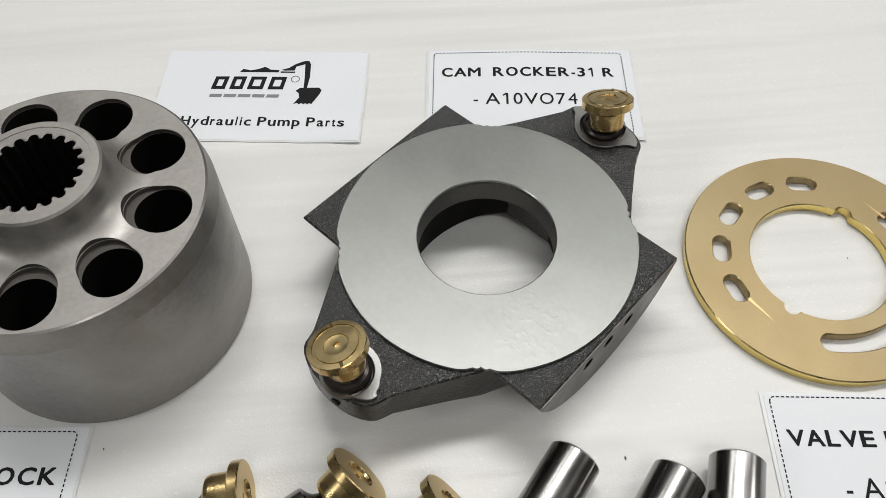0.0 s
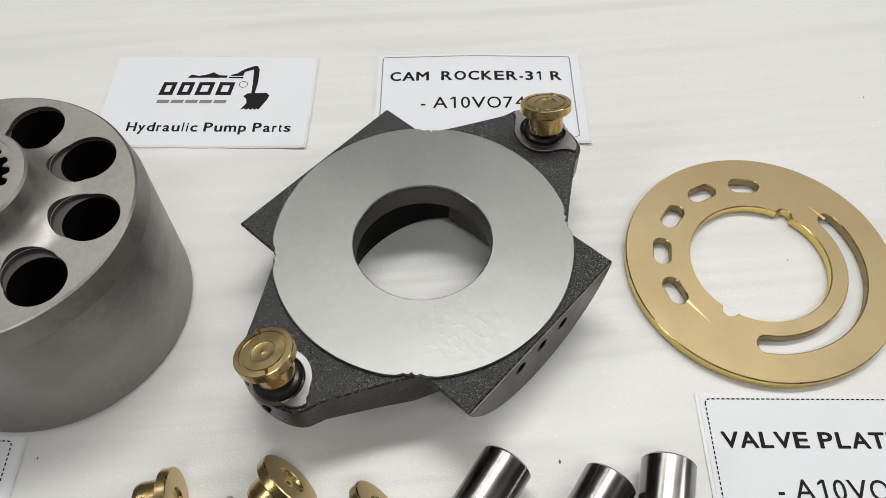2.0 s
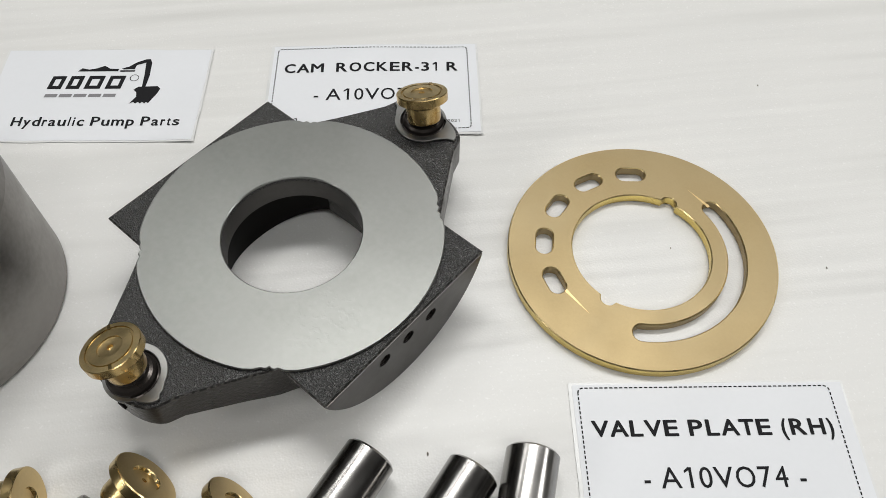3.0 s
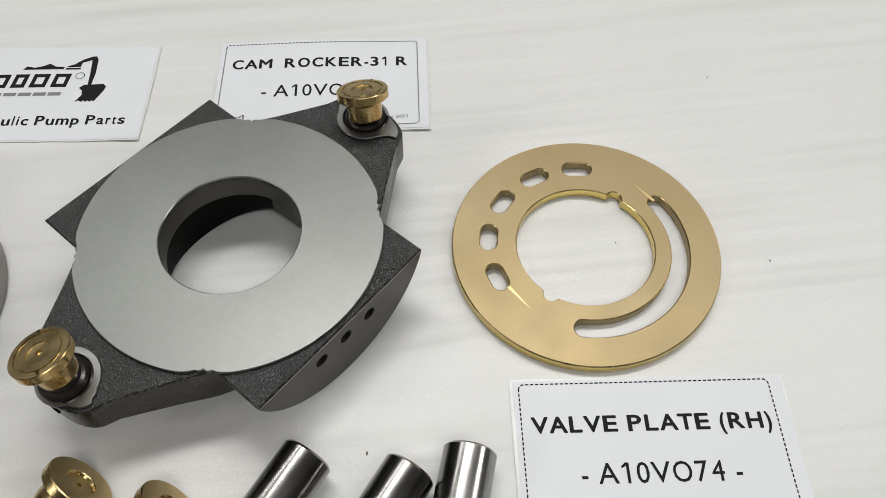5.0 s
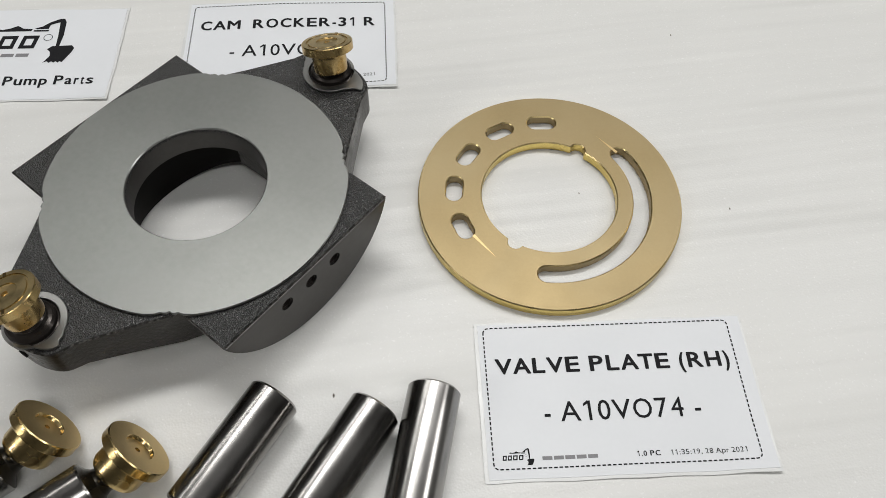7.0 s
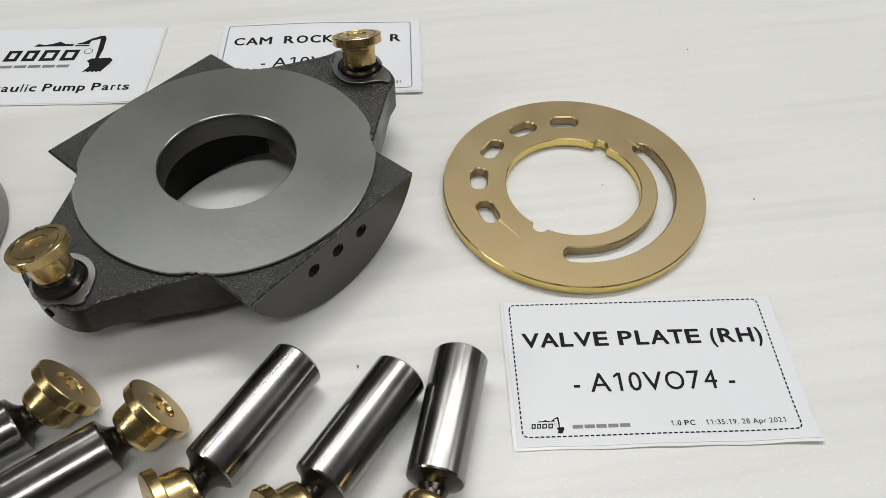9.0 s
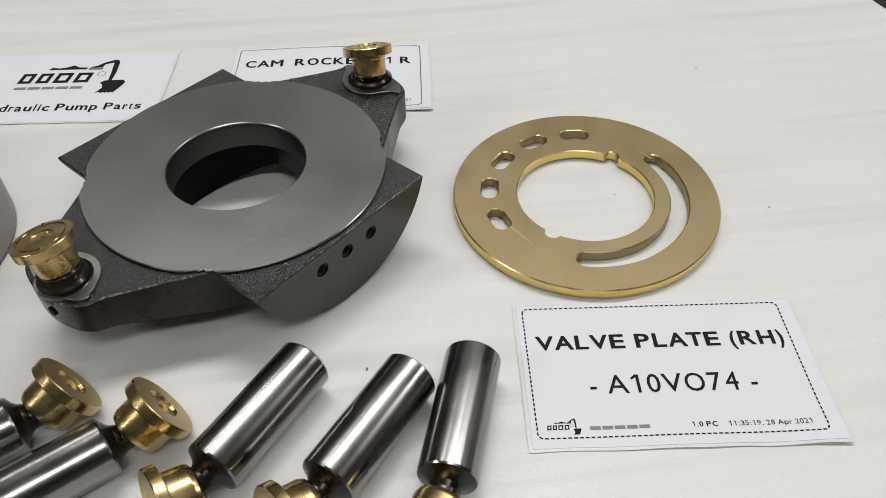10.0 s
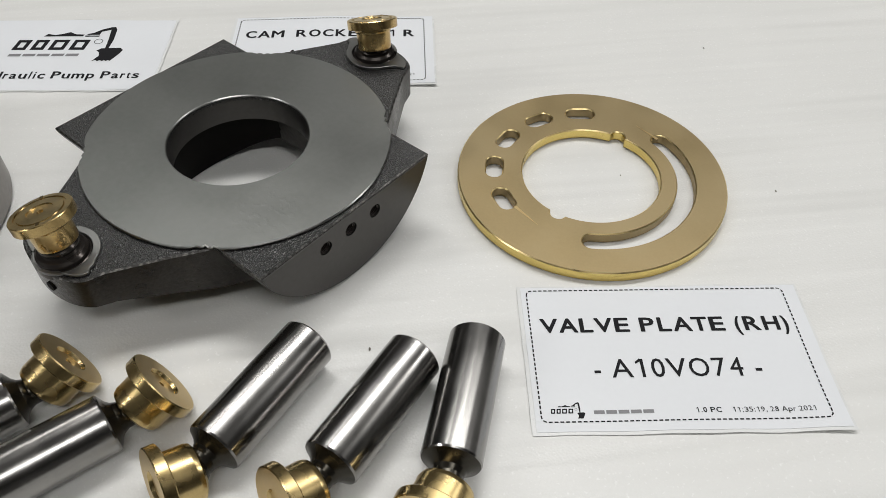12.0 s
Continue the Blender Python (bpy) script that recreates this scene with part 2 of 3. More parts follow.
def plate(loops, z0, z1, bevel=0.0, sharp=30.0):
    """A flat solid with holes, from closed outlines; its edges are chamfered."""
    cu = bpy.data.curves.new("outline", "CURVE")
    cu.dimensions, cu.fill_mode = "2D", "BOTH"
    cu.extrude, cu.bevel_depth, cu.bevel_resolution, cu.offset = (z1 - z0) / 2 - bevel, bevel, 0, -bevel
    for loop in loops:
        sp = cu.splines.new("POLY")
        sp.points.add(len(loop) - 1)
        for p, (x, y) in zip(sp.points, loop):
            p.co = (x, y, 0, 1)
        sp.use_cyclic_u = True
    tmp = new("outline", cu)
    me = evaluated(tmp)
    bpy.data.objects.remove(tmp)
    bpy.data.curves.remove(cu)
    bm = bmesh.new()
    bm.from_mesh(me)
    bpy.data.meshes.remove(me)
    bmesh.ops.remove_doubles(bm, verts=bm.verts, dist=1e-6)
    bmesh.ops.translate(bm, verts=bm.verts, vec=(0, 0, (z0 + z1) / 2))
    bmesh.ops.recalc_face_normals(bm, faces=bm.faces)
    return mesh_of(bm, "plate", sharp)


def cut(bm, cutters):
    """bm less the cutters (closed meshes)."""
    a = new("blank", mesh_of(bm, "blank"))
    others = []
    for c in cutters:
        o = new("cutter", mesh_of(c, "cutter"))
        md = a.modifiers.new("cut", "BOOLEAN")
        md.operation, md.solver, md.object = "DIFFERENCE", "EXACT", o
        others.append(o)
    bpy.context.view_layer.update()
    me = evaluated(a)
    for o in (a, *others):
        bpy.data.objects.remove(o)
    me.shade_smooth()
    me.set_sharp_from_angle(angle=radians(30))
    return me


def box(x0, y0, z0, x1, y1, z1, bevel=0.0):
    bm = bmesh.new()
    bmesh.ops.create_cube(bm, size=1.0, matrix=Matrix.LocRotScale(((x0 + x1) / 2, (y0 + y1) / 2, (z0 + z1) / 2), None, (x1 - x0, y1 - y0, z1 - z0)))
    if bevel:
        bmesh.ops.bevel(bm, geom=bm.edges[:], offset=bevel, segments=2, affect="EDGES")
    return bm


def placed(bm, m):
    bmesh.ops.transform(bm, matrix=m, verts=bm.verts)
    return bm


def rod(r, z0, z1, n=40):
    return lathe([(0, z0), (r, z0), (r, z1), (0, z1)], n)


# ---- the room ----
RX, RY0, RY1 = 4.6, -3.6, 3.4


def slab(name, label, category, dims, mat):
    ob = new(name, mesh_of(box(*dims), name))
    ob.data.materials.append(mat)
    return tagged(ob, label, category, kind="structure")


slab("floor", "dark concrete floor below the packing table", "floor", (-RX, RY0, -TABLE_H - 0.1, RX, RY1, -TABLE_H), FLOOR)
slab("ceiling", "plain pale grey painted ceiling", "ceiling", (-RX, RY0, CEIL, RX, RY1, CEIL + 0.1), CEILING)
slab("wall_north", "plain pale grey painted wall", "wall", (-RX, RY1, -TABLE_H, RX, RY1 + 0.1, CEIL), PAINT)
slab("wall_south", "plain pale grey painted wall", "wall", (-RX, RY0 - 0.1, -TABLE_H, RX, RY0, CEIL), PAINT)
slab("wall_east", "plain pale grey painted wall", "wall", (RX, RY0 - 0.1, -TABLE_H, RX + 0.1, RY1 + 0.1, CEIL), PAINT)
slab("wall_west", "plain pale grey painted wall", "wall", (-RX - 0.1, RY0 - 0.1, -TABLE_H, -RX, RY1 + 0.1, CEIL), PAINT)
for tx, ty, tl, tw, watts in TUBES:
    lamp = thing("ceiling_light", "white tube lamp fixture on the ceiling", "lamp", pose(tx, ty, CEIL), "ceiling lights")
    part("housing", box(-tl / 2 - 0.02, -tw / 2 - 0.02, -0.08, tl / 2 + 0.02, tw / 2 + 0.02, 0.0, 0.005), HOUSING, lamp)

# ---- the table and its foam mat ----
X0, X1, Y0, Y1 = -0.75, 0.452, -0.45, 1.05
table = thing("packing_table", "grey steel table under a white foam mat", "table", pose(0, 0, 0))
part("tabletop", box(X0, Y0, -0.033, X1 - 0.004, Y1, -0.0045, 0.002), TABLE, table)
for lx in (X0 + 0.05, X1 - 0.06):
    for ly in (Y0 + 0.05, Y1 - 0.05):
        part("leg", box(lx - 0.02, ly - 0.02, -TABLE_H, lx + 0.02, ly + 0.02, -0.033), TABLE, table)


def mat_height(x, y):
    """Soft ripples of the foam, never above the things that lie on it."""
    w = noise.noise(Vector((x * 3.0, y * 28.0, 0.3))) * 0.00022 + noise.noise(Vector((x * 1.6, y * 9.0, 4.3))) * 0.00025
    edge = max(0.0, (x - X1 + 0.03) / 0.03)
    return -0.00035 + w + 0.004 * edge * edge * (0.6 + 0.6 * noise.noise(Vector((2.0, y * 30.0, 1.0))))


bm = bmesh.new()
NX, NY = 130, 260
grid = [[None] * (NY + 1) for _ in range(NX + 1)]
for i in range(NX + 1):
    for j in range(NY + 1):
        x, y = X0 + (X1 - X0) * i / NX, Y0 + (Y1 - Y0) * j / NY
        if i == NX:
            x += 0.003 * noise.noise(Vector((0.5, y * 25.0, 2.0)))
        grid[i][j] = bm.verts.new((x, y, mat_height(x, y)))
for i in range(NX):
    for j in range(NY):
        bm.faces.new((grid[i][j], grid[i + 1][j], grid[i + 1][j + 1], grid[i][j + 1]))
rim = [e for e in bm.edges if e.is_boundary]
low = bmesh.ops.extrude_edge_only(bm, edges=rim)
bmesh.ops.translate(bm, verts=[v for v in low["geom"] if isinstance(v, bmesh.types.BMVert)], vec=(0, 0, -0.004))
mat_ob = new("foam_mat", mesh_of(bm, "foam_mat", 60))
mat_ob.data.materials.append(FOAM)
tagged(mat_ob, "white packing foam sheet with soft ripples on the table", "mat")

# ---- cylinder block ----
BLK = (-0.1068, 0.1862)
BR, BTOP = 0.0612, 0.0748
block = thing("cylinder_block", "grey steel pump cylinder block with nine open bores", "machine part", pose(BLK[0], BLK[1], 0))
PITCH, HOLE, RIM = 0.0449, 0.0112, 0.0592
HOLE_A0 = -9.0
angles = [HOLE_A0 + 40 * k for k in range(9)]


def lobed(a):
    """Outline of a bore mouth with its relief, which opens towards the middle and to one side."""
    cx, cy = PITCH * math.cos(radians(a)) - 0.0010, PITCH * math.sin(radians(a)) - 0.0011
    ox, oy = cx - 0.0044 * math.cos(radians(a - 4)), cy - 0.0044 * math.sin(radians(a - 4))
    r2 = 0.0104
    pts = []
    for k in range(64):
        w = 2 * math.pi * k / 64
        dx, dy = math.cos(w), math.sin(w)
        ex, ey = ox - cx, oy - cy
        b_ = dx * ex + dy * ey
        disc = b_ * b_ - (ex * ex + ey * ey - r2 * r2)
        far = b_ + math.sqrt(disc) if disc > 0 else 0.0
        d = max(HOLE, far)
        pts.append((cx + d * dx, cy + d * dy))
    return pts


HUB_R, HUB_TOP = 0.0250, 0.0920
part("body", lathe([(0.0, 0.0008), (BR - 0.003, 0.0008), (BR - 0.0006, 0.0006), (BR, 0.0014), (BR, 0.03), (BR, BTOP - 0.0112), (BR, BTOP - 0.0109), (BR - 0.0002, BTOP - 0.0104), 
                    (RIM + 0.0002, BTOP - 0.0006), (RIM - 0.0006, BTOP - 0.0001), (RIM - 0.0004, BTOP - 0.004), (RIM - 0.0004, 0.004), (0.0, 0.004)], 144), OUTER_WALL, block, "mottled outer wall with shade in its colour")
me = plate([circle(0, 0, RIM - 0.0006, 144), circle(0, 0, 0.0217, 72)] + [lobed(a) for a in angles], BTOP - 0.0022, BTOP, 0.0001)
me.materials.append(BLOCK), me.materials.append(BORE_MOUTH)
# walls of the mouths are darker than the face
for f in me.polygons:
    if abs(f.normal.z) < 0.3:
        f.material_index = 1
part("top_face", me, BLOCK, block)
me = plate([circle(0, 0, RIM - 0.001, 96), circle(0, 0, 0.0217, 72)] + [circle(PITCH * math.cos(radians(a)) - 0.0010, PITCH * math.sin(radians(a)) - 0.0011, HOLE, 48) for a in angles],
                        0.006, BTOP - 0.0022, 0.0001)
me.materials.append(BORE_SHADE), me.materials.append(BORE_MOUTH)
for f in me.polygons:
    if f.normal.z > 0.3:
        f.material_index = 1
part("bore_wall", me, BORE_SHADE, block, "piston bores with their shade painted in")
teeth = []
NT = 20
for k in range(NT):
    for f, r in ((0.0, 0.0163), (0.20, 0.0163), (0.34, 0.0180), (0.48, 0.0186), (0.74, 0.0186), (0.88, 0.0180)):
        w = 2 * math.pi * (k + f) / NT
        teeth.append((r * math.cos(w), r * math.sin(w)))
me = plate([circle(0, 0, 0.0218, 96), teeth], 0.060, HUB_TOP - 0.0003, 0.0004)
me.materials.append(BLOCK), me.materials.append(BORE_SHADE)
# the flanks of the teeth get the bore's painted shade
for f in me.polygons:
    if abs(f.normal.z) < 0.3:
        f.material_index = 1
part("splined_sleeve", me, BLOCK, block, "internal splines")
hub = [(0.0215, BTOP - 0.0010), (0.0385, BTOP - 0.0010), (0.0385, BTOP + 0.00003)]
hub += [(0.0385 - (0.0385 - HUB_R) * math.sin(radians(a)), BTOP + 0.00003 + 0.0106 * (1 - math.cos(radians(a)))) for a in range(6, 90, 6)]
hub += [(HUB_R, BTOP + 0.0118), (HUB_R, HUB_TOP - 0.0010), (HUB_R - 0.0008, HUB_TOP), (0.0215, HUB_TOP)]
cutters = []
for a in angles:
    cx, cy = PITCH * math.cos(radians(a)) - 0.0010, PITCH * math.sin(radians(a)) - 0.0011
    cutters.append(placed(rod(HOLE + 0.0002, 0.05, 0.11, 64), pose(cx, cy, 0)))
    cutters.append(placed(rod(0.0106, 0.05, 0.11, 64), pose(cx - 0.0044 * math.cos(radians(a - 4)), cy - 0.0044 * math.sin(radians(a - 4)), 0)))
me = cut(lathe(hub, 120, True), cutters)
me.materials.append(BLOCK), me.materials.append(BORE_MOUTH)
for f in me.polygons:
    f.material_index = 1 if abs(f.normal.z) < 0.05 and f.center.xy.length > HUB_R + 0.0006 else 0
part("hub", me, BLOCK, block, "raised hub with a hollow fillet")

# ---- cam rocker ----
RK = (0.0621, 0.1828)
RTOP, RLOW = 0.0350, 0.0203
rocker = thing("cam_rocker", "dark cast pump cam rocker with a ground steel face", "machine part", pose(RK[0], RK[1], 0, 0, 0, -46.9))
HX, HY = 0.0668, 0.0464
POST = [(0.0025, -0.0845), (-0.0008, 0.0845)]
SEG_R = (HY * HY + RTOP * RTOP) / (2 * RTOP)

# the curved rocking body: a segment of a round bar, with the bore and the threaded holes
bm = bmesh.new()
half = math.degrees(math.asin(HY / SEG_R))
sec = [(SEG_R * math.sin(radians(a)), SEG_R - SEG_R * math.cos(radians(a))) for a in [-half + 2 * half * k / 40 for k in range(41)]]
ends = [[bm.verts.new((sx * HX, y, z)) for y, z in sec] for sx in (-1, 1)]
bm.faces.new(ends[0]), bm.faces.new(ends[1])
for k in range(40):
    bm.faces.new((ends[0][k], ends[0][k + 1], ends[1][k + 1], ends[1][k]))
bm.faces.new((ends[0][0], ends[0][-1], ends[1][-1], ends[1][0]))
bmesh.ops.recalc_face_normals(bm, faces=bm.faces)
sharp_edges = [e for e in bm.edges if len(e.link_faces) == 2 and e.calc_face_angle(0) > 0.5]
bmesh.ops.bevel(bm, geom=sharp_edges, offset=0.0007, segments=2, affect="EDGES")
holes = [placed(rod(0.0031, -0.012, 0.012, 24), pose(HX, k * 0.0137 - 0.001, 0.0263, 0, 90, 0)) for k in (-1, 0, 1)]
holes += [placed(rod(0.0298, -0.02, 0.06, 120), pose(0, 0, 0)), placed(rod(0.0330, -0.02, 0.0235, 120), pose(0, 0, 0))]
me = cut(bm, holes)
me.materials.append(CAST_CUT), me.materials.append(BORE_SHADE)
# shade of the lower bore wall is put into its colour
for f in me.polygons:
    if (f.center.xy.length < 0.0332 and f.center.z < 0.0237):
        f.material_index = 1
part("rocking_body", me, CAST_CUT, rocker, "curved rocking body with painted shade low in its bore")


def arm_side(sx, sy, px, py):
    """From the notch beside the disc out to the round end of the arm."""
    return [(sx * 0.0405, sy * 0.0492), (sx * 0.0373, sy * 0.0543), (sx * 0.0336, sy * 0.0600), (sx * 0.0252, sy * 0.0741), (sx * 0.0216, sy * (abs(py) - 0.0042))]


def arm_end(px, py, sy):
    return [(0.0202 * math.cos(radians(a)), py + sy * 0.0095 * math.sin(radians(a))) for a in range(8, 180, 9)]


def top_outline():
    pts = [(HX, -HY), (HX, HY), (0.0455, HY), (0.0435, 0.0472)]
    px, py = POST[1]
    up = arm_side(1, 1, px, py) + arm_end(px, py, 1) + arm_side(-1, 1, px, py)[::-1]
    pts += up + [(-0.0435, 0.0472), (-0.0455, HY), (-HX, HY), (-HX, -HY), (-0.0455, -HY), (-0.0435, -0.0472)]
    px, py = POST[0]
    dn = arm_side(-1, -1, px, py) + arm_end(px, py, -1)[::-1] + arm_side(1, -1, px, py)[::-1]
    return pts + dn + [(0.0435, -0.0472), (0.0455, -HY)]


def arm_outline(sy, px, py):
    side = [(0.046, sy * 0.036)] + arm_side(1, sy, px, py) + arm_end(px, py, sy) + arm_side(-1, sy, px, py)[::-1] + [(-0.046, sy * 0.036), (-0.03, sy * 0.0300), (0, sy * 0.031), (0.03, sy * 0.0300)]
    return side


rect = [(HX - 0.0004, -HY + 0.0004), (HX - 0.0004, HY - 0.0004), (-HX + 0.0004, HY - 0.0004), (-HX + 0.0004, -HY + 0.0004)]
me = plate([rect, circle(0, 0, 0.0300, 72)], RTOP - 0.0014, RTOP + 0.0002, 0.0005)
me.materials.append(CAST), me.materials.append(WORN_EDGE)
for f in me.polygons:
    if 0.2 < f.normal.z < 0.95:
        f.material_index = 1
part("top_skin", me, CAST, rocker, "rough dark cast surface with worn edges")
for sy, (px, py) in zip((-1, 1), POST):
    me = plate([arm_outline(sy, px, py)], RLOW, RTOP + 0.0002, 0.0006)
    for v in me.vertices:
        if v.co.z < RLOW + 0.004:
            v.co.z -= max(0.0, 0.18 * (0.090 - abs(v.co.y)))
    me.materials.append(CAST), me.materials.append(SIDE_CAST), me.materials.append(WORN_EDGE)
    # sides and underside are darker and smoother than the top
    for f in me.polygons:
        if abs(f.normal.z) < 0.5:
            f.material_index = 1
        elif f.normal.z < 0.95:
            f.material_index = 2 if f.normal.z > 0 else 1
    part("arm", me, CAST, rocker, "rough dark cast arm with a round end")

# threads in the three holes of the side
turns = []
for k in range(11):
    turns += [(0.00302, -0.0085 + 0.0008 * k), (0.00255, -0.0081 + 0.0008 * k)]
for k in (-1, 0, 1):
    part("thread", lathe(turns, 40), PIN, rocker, "cut thread in a dark hole", pose(HX - 0.0002, k * 0.0137 - 0.001, 0.0263, 0, 90, 0))

# ground disc with a notch at each arm
DISC_R = 0.0648
disc = []
notch_at = [51.0, 129.0, 229.0, 309.0]
for k in range(360):
    w = k
    r = DISC_R
    for na in notch_at:
        d = (w - na + 180) % 360 - 180
        if abs(d) < 9.0:
            r -= 0.0013 * math.exp(-(d / 1.0) ** 2) + 0.0009 * math.exp(-((d - 3.2) / 1.0) ** 2) + 0.0009 * math.exp(-((d + 3.0) / 1.3) ** 2) + 0.0008 * (1 - (abs(d) / 9.0) ** 2)
    disc.append((r * math.cos(radians(w)), r * math.sin(radians(w))))
part("disc_seat", plate([circle(0, 0, DISC_R - 0.0022, 120), circle(0, 0, 0.0298, 96)], RTOP - 0.001, RTOP + 0.0007, 0.0001), CAST, rocker)
me = plate([disc, circle(0, 0, 0.0297, 120)], RTOP + 0.0004, RTOP + 0.0017, 0.0004)
me.materials.append(STEEL_DISC), me.materials.append(BRIGHT_EDGE)
for f in me.polygons:
    if 0.3 < abs(f.normal.z) < 0.95:
        f.material_index = 1
part("disc", me, STEEL_DISC, rocker, "smooth ground steel running face")


def retainer_outline(px, py, sy):
    q = []
    for a in range(4, 178, 6):
        q.append((0.0182 * math.cos(radians(a)) - px, 0.0076 * math.sin(radians(a))))
    q += [(-0.0184 - px, -0.0006), (-0.0172 - px * 0.7, -0.0010), (-0.0152 - px * 0.4, -0.0020), (-0.0138, -0.0038), (-0.0129, -0.0050)]
    q += arc(0, 0, 0.0134, 206, 334, 24)
    q += [(0.0129, -0.0050), (0.0138, -0.0038), (0.0152 - px * 0.4, -0.0020), (0.0172 - px * 0.7, -0.0010), (0.0184 - px, -0.0006)]
    return [(px + x, py + sy * y) for x, y in q]


def turned(profile, n, side=BRASS, face=BRASS_FACE):
    """A turned brass slipper with a duller, lapped face."""
    me = mesh_of(lathe(profile, n), "slipper")
    me.materials.append(side), me.materials.append(face)
    for f in me.polygons:
        if f.normal.z > 0.9:
            f.material_index = 1
    return me


def shoe_profile():
    """A turned brass slipper: the face is z = 0, the ball socket below."""
    return [(0.0048, -0.0140), (0.0066, -0.0142), (0.0074, -0.0136), (0.0077, -0.0125), (0.0079, -0.0062), (0.0083, -0.0054), (0.0083, -0.0044),
            (0.0112, -0.0042), (0.0116, -0.0039), (0.0116, -0.0004), (0.0113, -0.0001), (0.0095, 0.0), (0.0093, -0.0005), (0.0086, -0.0005), (0.0084, 0.0),
            (0.0049, 0.0001), (0.0047, -0.0004), (0.0030, -0.0006), (0.0013, -0.0004), (0.0010, -0.0014), (0.0, -0.0016)]


SHOES = [((0.0002, 0.1252, 0.0558), (0.0, 0.0, 0.0), POST[0]), ((0.1230, 0.2420, 0.0540), (0.0, 0.0024, 0.0), POST[1])]
RKM = pose(RK[0], RK[1], 0, 0, 0, -46.9)
for ((sx, sy_, sz), lean, (px, py)), sy in zip(SHOES, (-1, 1)):
    part("retainer_plate", plate([retainer_outline(px, py, sy), circle(px, py, 0.0106, 48)], RTOP + 0.0004, RTOP + 0.0017, 0.0002), RETAINER, rocker, "thin bright steel retainer plate")
    pin = part("pin", lathe([(0.0, -0.004), (0.0104, -0.004), (0.0104, -0.001), (0.0096, -0.0006), (0.0094, 0.0012), (0.0085, 0.0022), (0.0072, 0.0026), (0.0066, 0.0034), (0.0074, 0.0048),
                             (0.0074, 0.0056), (0.0062, 0.0068), (0.0058, 0.0085), (0.0066, 0.0105), (0.0050, 0.0135), (0.0, 0.015)], 56), PIN, rocker, "black steel ball pin", pose(px, py, RTOP + 0.0016))
    tip = RKM.inverted() @ Vector((sx, sy_, sz))
    base = Vector((px, py, RTOP + 0.0115))
    turn = (tip - base + RKM.to_3x3().inverted() @ Vector(lean)).to_track_quat("Z", "Y").to_matrix().to_4x4()
    shoe = part("slipper", turned(shoe_profile(), 72, AGED_BRASS, AGED_FACE), AGED_BRASS, rocker, "turned brass slipper on its ball", Matrix.Translation(tip) @ turn)
    for a in (60, 240):
        part("groove", placed(box(0.0088, -0.0006, -0.0002, 0.0112, 0.0006, 0.00012), pose(0, 0, 0, 0, 0, a)), BRASS, shoe)
# the hole isn't cut: a near-black plug paints its shaded inside
for hx, hy, turn_z in ((0.0020, -0.0095, 6.0),):
    part("oil_hole", placed(rod(0.0020, -0.0014, 0.0004, 24), pose(POST[0][0] + hx, POST[0][1] + hy, 0.0272, 90, 0, turn_z)), BORE_SHADE, rocker)

# ---- valve plate ----
VP = (0.2186, 0.1785)
VR, VT = 0.0621, 0.0052
vplate = thing("valve_plate", "golden bronze pump valve plate lying flat on the mat", "machine part", pose(VP[0], VP[1], 0))


def slot(r, a, length, width):
    """A round-ended slot on the pitch circle."""
    c = Vector((r * math.cos(radians(a)), r * math.sin(radians(a))))
    out = []
    h = length / 2 - width / 2
    for x, y in arc(h, 0, width / 2, -90, 90, 14) + arc(-h, 0, width / 2, 90, 270, 14):
        w = radians(a + 90)
        out.append((c.x + x * math.cos(w) - y * math.sin(w), c.y + x * math.sin(w) + y * math.cos(w)))
    return out


def kidney(r, width, a0, a1):
    h = width / 2
    c0, c1 = [(r * math.cos(radians(a)), r * math.sin(radians(a))) for a in (a0, a1)]
    return arc(0, 0, r + h, a0, a1, 60) + arc(c1[0], c1[1], h, a1, a1 - 180, 12)[1:-1] + arc(0, 0, r - h, a1, a0, 60) + arc(c0[0], c0[1], h, a0 + 180, a0, 12)[1:-1]


VI = 0.0320
inner = []
for k in range(240):
    w = 1.5 * k
    r = VI
    for na in (52.0, -131.0):
        d = (w - na + 180) % 360 - 180
        if abs(d) < 6.2:
            r = max(r, VI + 0.0033 * math.sqrt(max(0.0, 1 - (d / 6.2) ** 2)))
    inner.append((r * math.cos(radians(w)), r * math.sin(radians(w))))
me = plate([circle(0, 0, VR, 180), inner] + [slot(0.0450, 82.9 + 28.2 * k, 0.0142, 0.0078) for k in range(5)] + [kidney(0.0438, 0.0082, 26.5, -103.5)], 0.0, VT, 0.0005)
me.materials.append(BRASS_PLATE), me.materials.append(BRASS_EDGE), me.materials.append(BRASS_CHAMFER)
for f in me.polygons:
    if abs(f.normal.z) < 0.3 and not 0.036 < f.center.xy.length < 0.058:
        f.material_index = 1
    elif 0.3 < f.normal.z < 0.9:
        f.material_index = 2
part("plate", me, BRASS_PLATE, vplate, "lapped bronze plate with ports and a bright edge")


